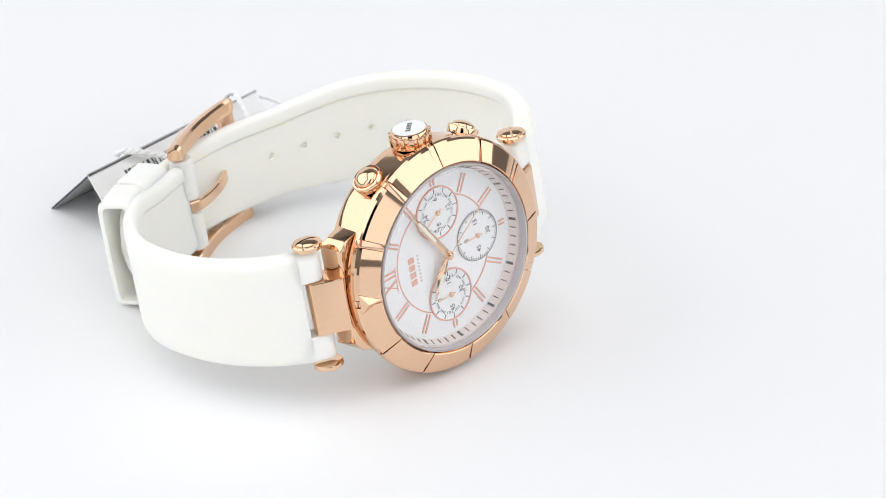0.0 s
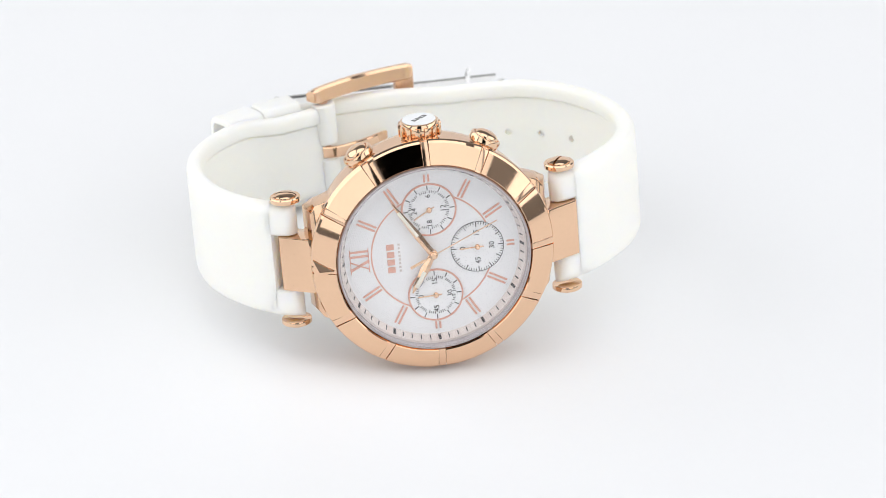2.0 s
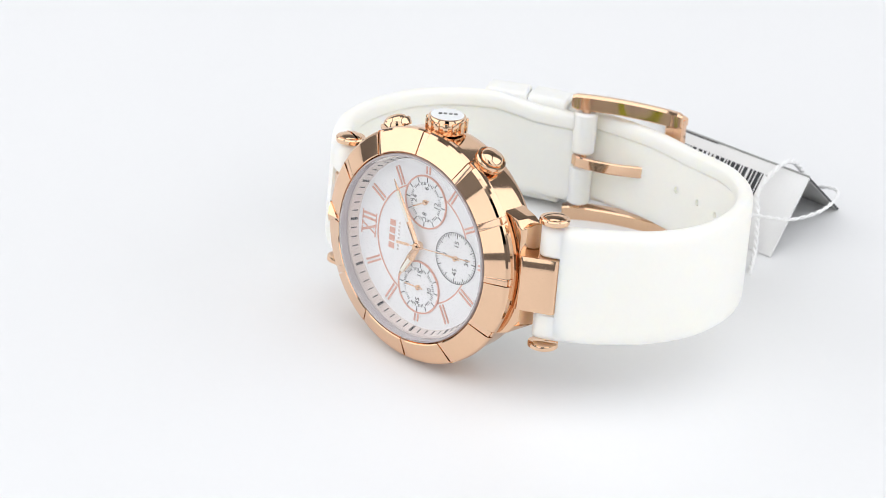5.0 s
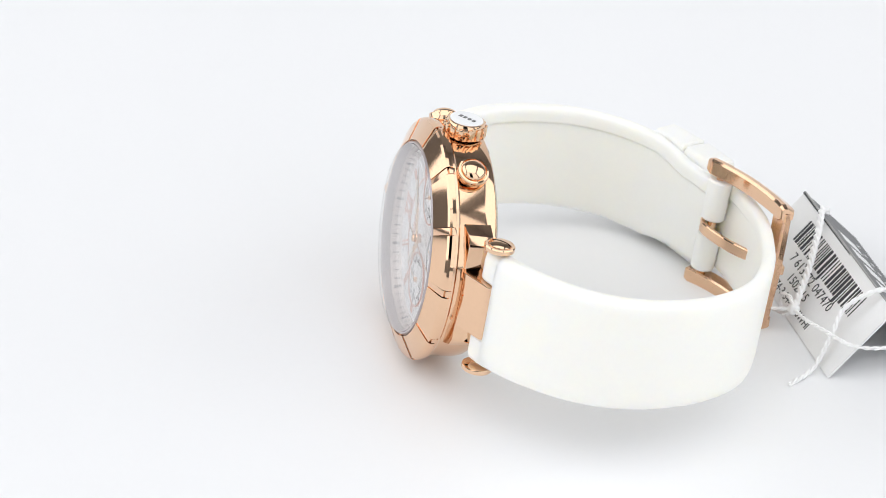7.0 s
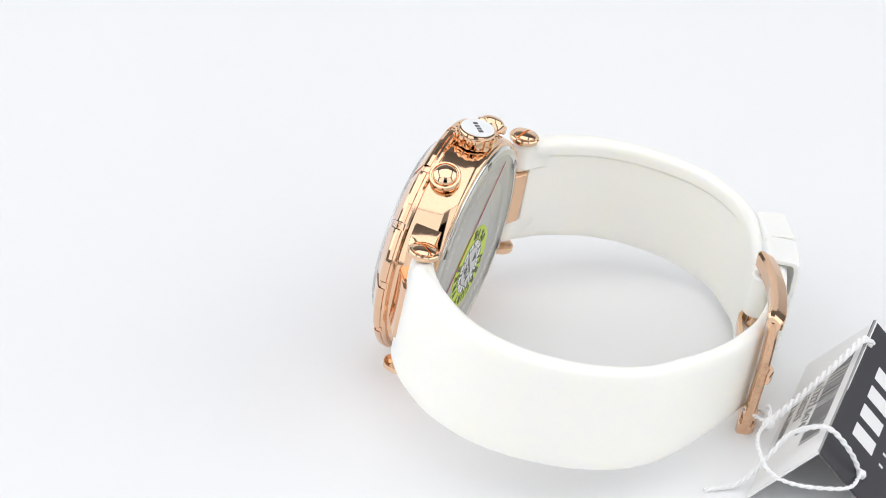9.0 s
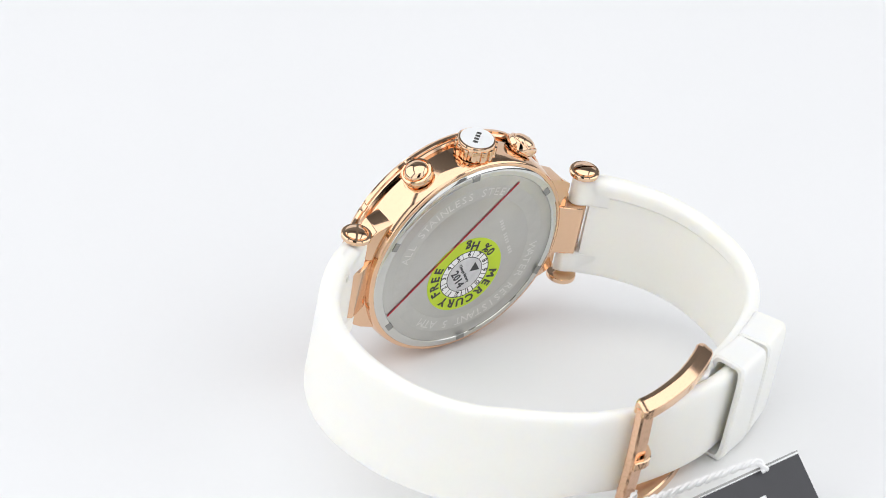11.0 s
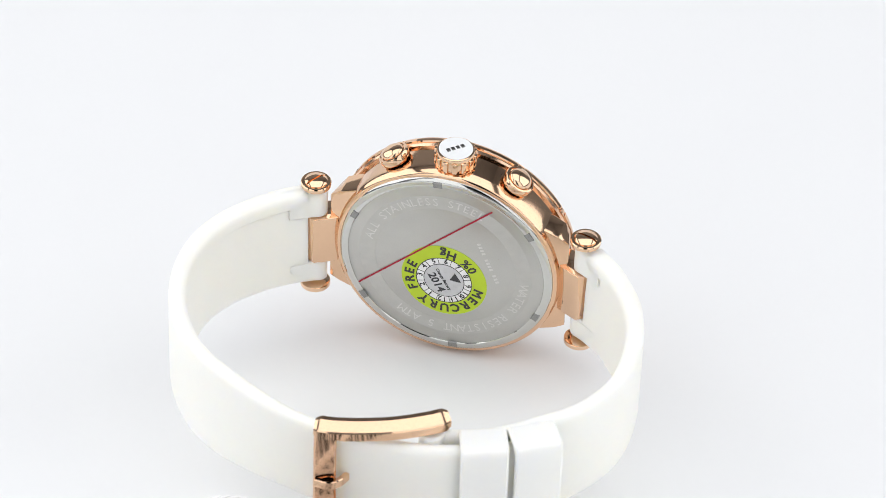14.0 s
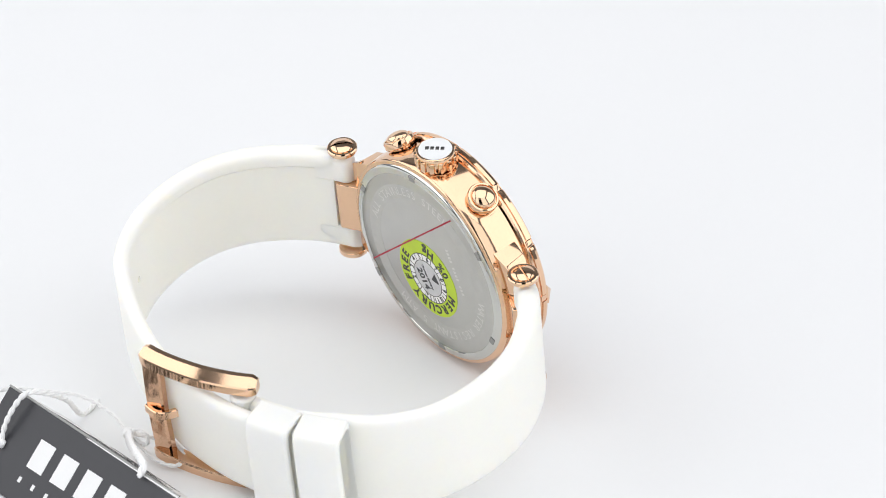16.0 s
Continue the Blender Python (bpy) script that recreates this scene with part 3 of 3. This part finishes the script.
HOLES = ((33.2, -42.6, 49), (28.6, -47.2, 38), (23.2, -50.3, 29), (17.6, -52.9, 23), (11.6, -54.8, 17))
long_strap = part("strap_long", punched(finish("strap_long", strap(R_PATH, -1, 9.3, 8.0, 3.6, 2.3, True, 0.5), SILICONE, 40), HOLES), SILICONE, watch, "long white silicone strap half with punched holes", W, 40)
short_strap = part("strap_short", strap(L_PATH, 1, 9.3, 8.0, 3.6, 2.3, False, 0.75), SILICONE, watch, "short white silicone strap half", W, 40)
part("strap_end", prongs([(26.6, -7.55), (25.2, -6.65), (23.9, -5.93), (22.4, -5.3), (20.6, -4.75)]), SILICONE, long_strap, "", None, 40)
part("strap_end", prongs([(-26.0, -10.1), (-24.8, -9.0), (-23.7, -8.12), (-22.3, -7.3), (-20.5, -6.5)]), SILICONE, short_strap, "", None, 40)


def keeper(cx, cz, turn, w, hx, hy):
    t = bmesh.new()
    n = 40
    rows = []
    for k in range(n):
        a = 2 * math.pi * k / n
        c, s = math.cos(a), math.sin(a)
        e = 0.28
        x, y = math.copysign(abs(c) ** e, c), math.copysign(abs(s) ** e, s)
        rows.append([t.verts.new((q, y * (hy + g), x * (hx + g))) for q, g in ((-w, 0.0), (-w, 0.6), (-w + 0.35, 0.9), (w - 0.35, 0.9), (w, 0.6), (w, 0.0))])
    for k in range(n):
        r0, r1 = rows[k], rows[(k + 1) % n]
        for j in range(6):
            t.faces.new([r0[j], r0[(j + 1) % 6], r1[(j + 1) % 6], r1[j]])
    part("keeper_loop", t, SILICONE, watch, "white silicone keeper loop", W @ at(cx, 0, cz, ry=turn), 40)


keeper(-16.5, -53.9, 18, 3.6, 2.2, 8.6)
keeper(-23.6, -50.8, 28, 3.65, 2.2, 8.6)

# buckle
buckle = part("buckle", sweep(smooth_path([(6.6, -10.2, -58.5), (6.6, 0.2, -58.8), (6.6, 10.5, -58.5)], 1.2), lambda u: [(-0.8, -1.4), (-0.5, -1.7), (0.5, -1.7), (0.8, -1.4), (0.8, 1.4), (0.5, 1.7), (-0.5, 1.7), (-0.8, 1.4)], None, Vector((1, 0, -0.25))), GOLD_ETCH, watch, "rose gold pin buckle with etched bar", W, 30)


def blunt(u):
    """Rounds the ends of a buckle arm."""
    d_ = min(u, 1 - u) / 0.06
    return 1.0 if d_ >= 1 else 0.72 + 0.28 * math.sqrt(1 - (1 - d_) ** 2)


for e in (-1, 1):
    h = 10.35 if e > 0 else 9.9
    arm = sweep(smooth_path([(-10.6, e * h, -51.8), (-7.6, e * h, -53.8), (-3, e * h, -56.1), (1.5, e * h, -57.6), (5.5, e * h, -58.5), (8.2, e * h, -58.7)], 0.8),
                lambda u: [(a * blunt(u), b * e * blunt(u)) for a, b in
                           ((-1.45, -1.1), (-1.2, -1.35), (1.1, -1.35), (1.35, -1.1), (1.35, 1.0), (1.0, 1.4), (0.25, 1.4), (-1.35, 0.55), (-1.5, 0.3))])
    part("buckle_arm", arm, GOLD_SOFT, buckle, "polished faceted arm", None, 25)
part("hinge_bar", tube(smooth_path([(-8.4, -9.4, -53.2), (-8.4, 10.2, -53.2)], 4), 0.75, 16), GOLD, buckle)
# flat tongue with rounded ends, hooked over the end bar
pin = sweep(smooth_path([(-9.2, 0, -51.9), (-7.6, 0, -51.4), (-5, 0, -51.9), (-1, 0, -53.6), (2.6, 0, -56.2), (4.2, 0, -59.1), (5.6, 0, -60.1), (7.8, 0, -60.0)], 0.5),
            lambda u: [(a, b * (1.0 if u < 0.7 else 0.8)) for a, b in ((-0.4, -0.8), (-0.25, -0.95), (0.25, -0.95), (0.4, -0.8), (0.4, 0.8), (0.25, 0.95), (-0.25, 0.95), (-0.4, 0.8))])
part("pin", pin, GOLD, buckle, "flat rose gold tongue")
# the short half is folded round the hinge on both sides of the tongue
for y0, y1 in ((-8.0, -1.2), (1.2, 8.5)):
    fold = lathe([(0.8, y0), (1.7, y0), (2.0, y0 + 0.3), (2.0, y1 - 0.3), (1.7, y1), (0.8, y1), (0.8, y0)], 32)
    part("strap_fold", fold, SILICONE, short_strap, "", at(-8.4, 0, -53.2, -90))
# ---- hang tag: a folded card standing like a tent behind the strap ----


def spot(x, y, z):
    """A place given on the watch's axes, in millimetres over the table."""
    return (W @ Vector((x * MM, y * MM, z * MM))) / MM


tag = new("hang_tag")
tagged(tag, "folded hang tag with white barcode side and dark grey side", "tag")
R1, R2 = spot(-14.4, 3.8, -71.6), spot(25.4, 2.2, -72.7)
along = (R2 - R1).normalized()
LEN = (R2 - R1).length
out = Vector((0, 0, 1)).cross(along).normalized()
if out.y < 0:
    out = -out


def panel_axes(run, drop):
    """Axes on one side of the tent: along the fold, down the slope, and outwards."""
    down = (out * run + Vector((0, 0, -drop))).normalized()
    nrm = along.cross(down).normalized()
    if nrm.z < 0:
        nrm = -nrm
    return down, nrm


def panel_matrix(run, drop):
    down, nrm = panel_axes(run, drop)
    xa = down.cross(nrm) * -1
    m = Matrix.Identity(4)
    for k, v in enumerate((xa, -down, xa.cross(-down))):
        m.col[k][:3] = v
    m.translation = (R1 + R2) / 2 * MM
    return m


HT = (R1.z + R2.z) / 2 - 0.2
RUN_W, RUN_B = -10.6, 10.0
LW, LB = math.hypot(RUN_W, HT), math.hypot(RUN_B, HT)
MW, MB = panel_matrix(RUN_W, HT), panel_matrix(RUN_B, HT)
white_panel = part("white_panel", box(-LEN / 2, LEN / 2, -LW, 0, -0.35, 0), CARD_WHITE, tag, "white card with barcode", MW, 0)
black_panel = part("dark_panel", box(-LEN / 2, LEN / 2, -LB, 0, -0.35, 0), CARD_BLACK, tag, "dark grey card with white logo", MB, 0)
part("panel_lining", box(-LEN / 2 + 0.1, LEN / 2 - 0.1, -LB + 0.1, -0.4, -0.5, -0.36), CARD_INSIDE, black_panel, "", None, 0)
part("fold_edge", tube([R1 + Vector((0, 0, 0.02)), R2 + Vector((0, 0, 0.02))], 0.18, 10), CARD_INSIDE, tag, "grey folded edge")
rng = random.Random(5)
x = -13.0
while x < 12.5:
    w = rng.choice((0.28, 0.28, 0.5, 0.75))
    part("barcode_bar", box(x, x + w, -6.6 - (0.8 if rng.random() < 0.15 else 0), -2.2, 0, 0.03), INK, white_panel, "", None, 0)
    x += w + rng.choice((0.25, 0.3, 0.5, 0.6))
for text, px_, py_, sz in (("7 613272 047470", -1.0, -8.3, 2.5), ("1502315", -2.5, -10.7, 2.3), ("174-3-34-2436WHI", -1.0, -13.2, 2.0)):
    part("print", writing(text, sz, INK, 0.02), INK, white_panel, "", at(px_, py_, 0.03))
# logo as plain white blocks
for k in range(4):
    part("tag_logo", box(-8.9 + 5.5 * k, -5.4 + 5.5 * k, -8.9, -4.1, 0, 0.04), CARD_WHITE, black_panel, "plain white logo block", None, 0)
for k in range(8):
    part("tag_logo_line", box(-9 + 3.1 * k, -8.4 + 3.1 * k, -11.6, -10.7, 0, 0.04), CARD_WHITE, black_panel, "", None, 0)

# ---- cord from the buckle to the tag ----
cord = new("tag_cord")
tagged(cord, "twisted white cord tied to the buckle and the hang tag", "cord")


def twisted(points, r=0.42):
    """Two strands wound round one line."""
    path = smooth_path(points, 0.35)
    bm = bmesh.new()
    for ph in (0.0, math.pi):
        strand = []
        for i, q in enumerate(path):
            d_ = (path[min(i + 1, len(path) - 1)] - path[max(i - 1, 0)]).normalized()
            s_ = d_.cross(Vector((0.13, 0.21, 0.97))).normalized()
            u_ = s_.cross(d_)
            a = i * 0.35 * 2.3 + ph
            strand.append(q + (s_ * math.cos(a) + u_ * math.sin(a)) * r * 0.55)
        tube(strand, r * 0.72, 6, bm)
    return bm


KNOT = spot(10.5, -5.6, -62.4)
HOLE = spot(20.5, -2.3, -79.3)
CORDS = (
    (0.78, [KNOT, spot(5.0, -1.5, -66.0), spot(-1.5, 2.6, -69.4), spot(-6.0, 4.7, -71.4), spot(-6.8, 3.9, -73.0)]),
    (0.42, [KNOT, spot(15.5, -4.6, -62.0), spot(21.0, -3.8, -63.2), spot(26.6, -3.7, -66.7), spot(29.7, -2.0, -71.9), spot(27.5, -1.0, -78.5), HOLE]),
    (0.55, [HOLE, spot(20.9, 1.0, -77.0), spot(20.8, 3.6, -73.2), spot(19.8, 2.2, -70.0), spot(19.2, -1.0, -66.9), spot(20.9, -4.7, -65.0),
            spot(23.0, -9.6, -62.2), spot(25.5, -11.6, -57.5)]),
    (0.42, [KNOT, spot(8.6, -7.5, -62.0), spot(5.0, -8.6, -61.6), spot(2.4, -9.0, -60.0), spot(3.0, -8.8, -57.9), spot(6.0, -7.8, -57.6), spot(8.4, -6.6, -60.2), KNOT]),
    (0.42, [KNOT, spot(9.0, -4.2, -62.0), spot(7.2, -4.6, -61.2), spot(7.6, -6.8, -61.6), KNOT]),
)
for r, pts in CORDS:
    part("cord_strand", twisted(pts, r * 0.68), CORD, cord)
for centre, size in ((KNOT, 0.95), (HOLE, 0.8)):
    lump = bmesh.new()
    bmesh.ops.create_icosphere(lump, subdivisions=3, radius=size)
    for v in lump.verts:
        v.co = v.co * (1 + 0.25 * noise.noise(v.co * 1.7)) + centre
    part("cord_knot", lump, CORD, cord)


# ---- movement: all three turn together on the table ----
def motions():
    drift = ((0.0, 0.39), (4.0, 0.23), (8.0, -1.13), (12.0, 0.02), (16.0, 0.5))
    rows = []
    for k in range(33):
        t = k * 0.5
        a = -17.057 * (t - 2.7) + float(np.interp(t, *zip(*drift)))
        rows.append((t, pose(0, 0, 0, 0, 0, a)))
    for thing in (watch, tag, cord):
        walk(thing, rows)
    ticks_ = []
    for k in range(17):
        aim = hour(0) - 6.0 * (24.0 + k)
        ticks_.append((max(0.0, k - 0.4), on(0, 0, 0.85, rz=aim)))
        if k < 16:
            ticks_.append((k + 0.5, on(0, 0, 0.85, rz=aim)))
        else:
            ticks_.append((16.0, on(0, 0, 0.85, rz=aim)))
    walk(second_hand, ticks_)


motions()
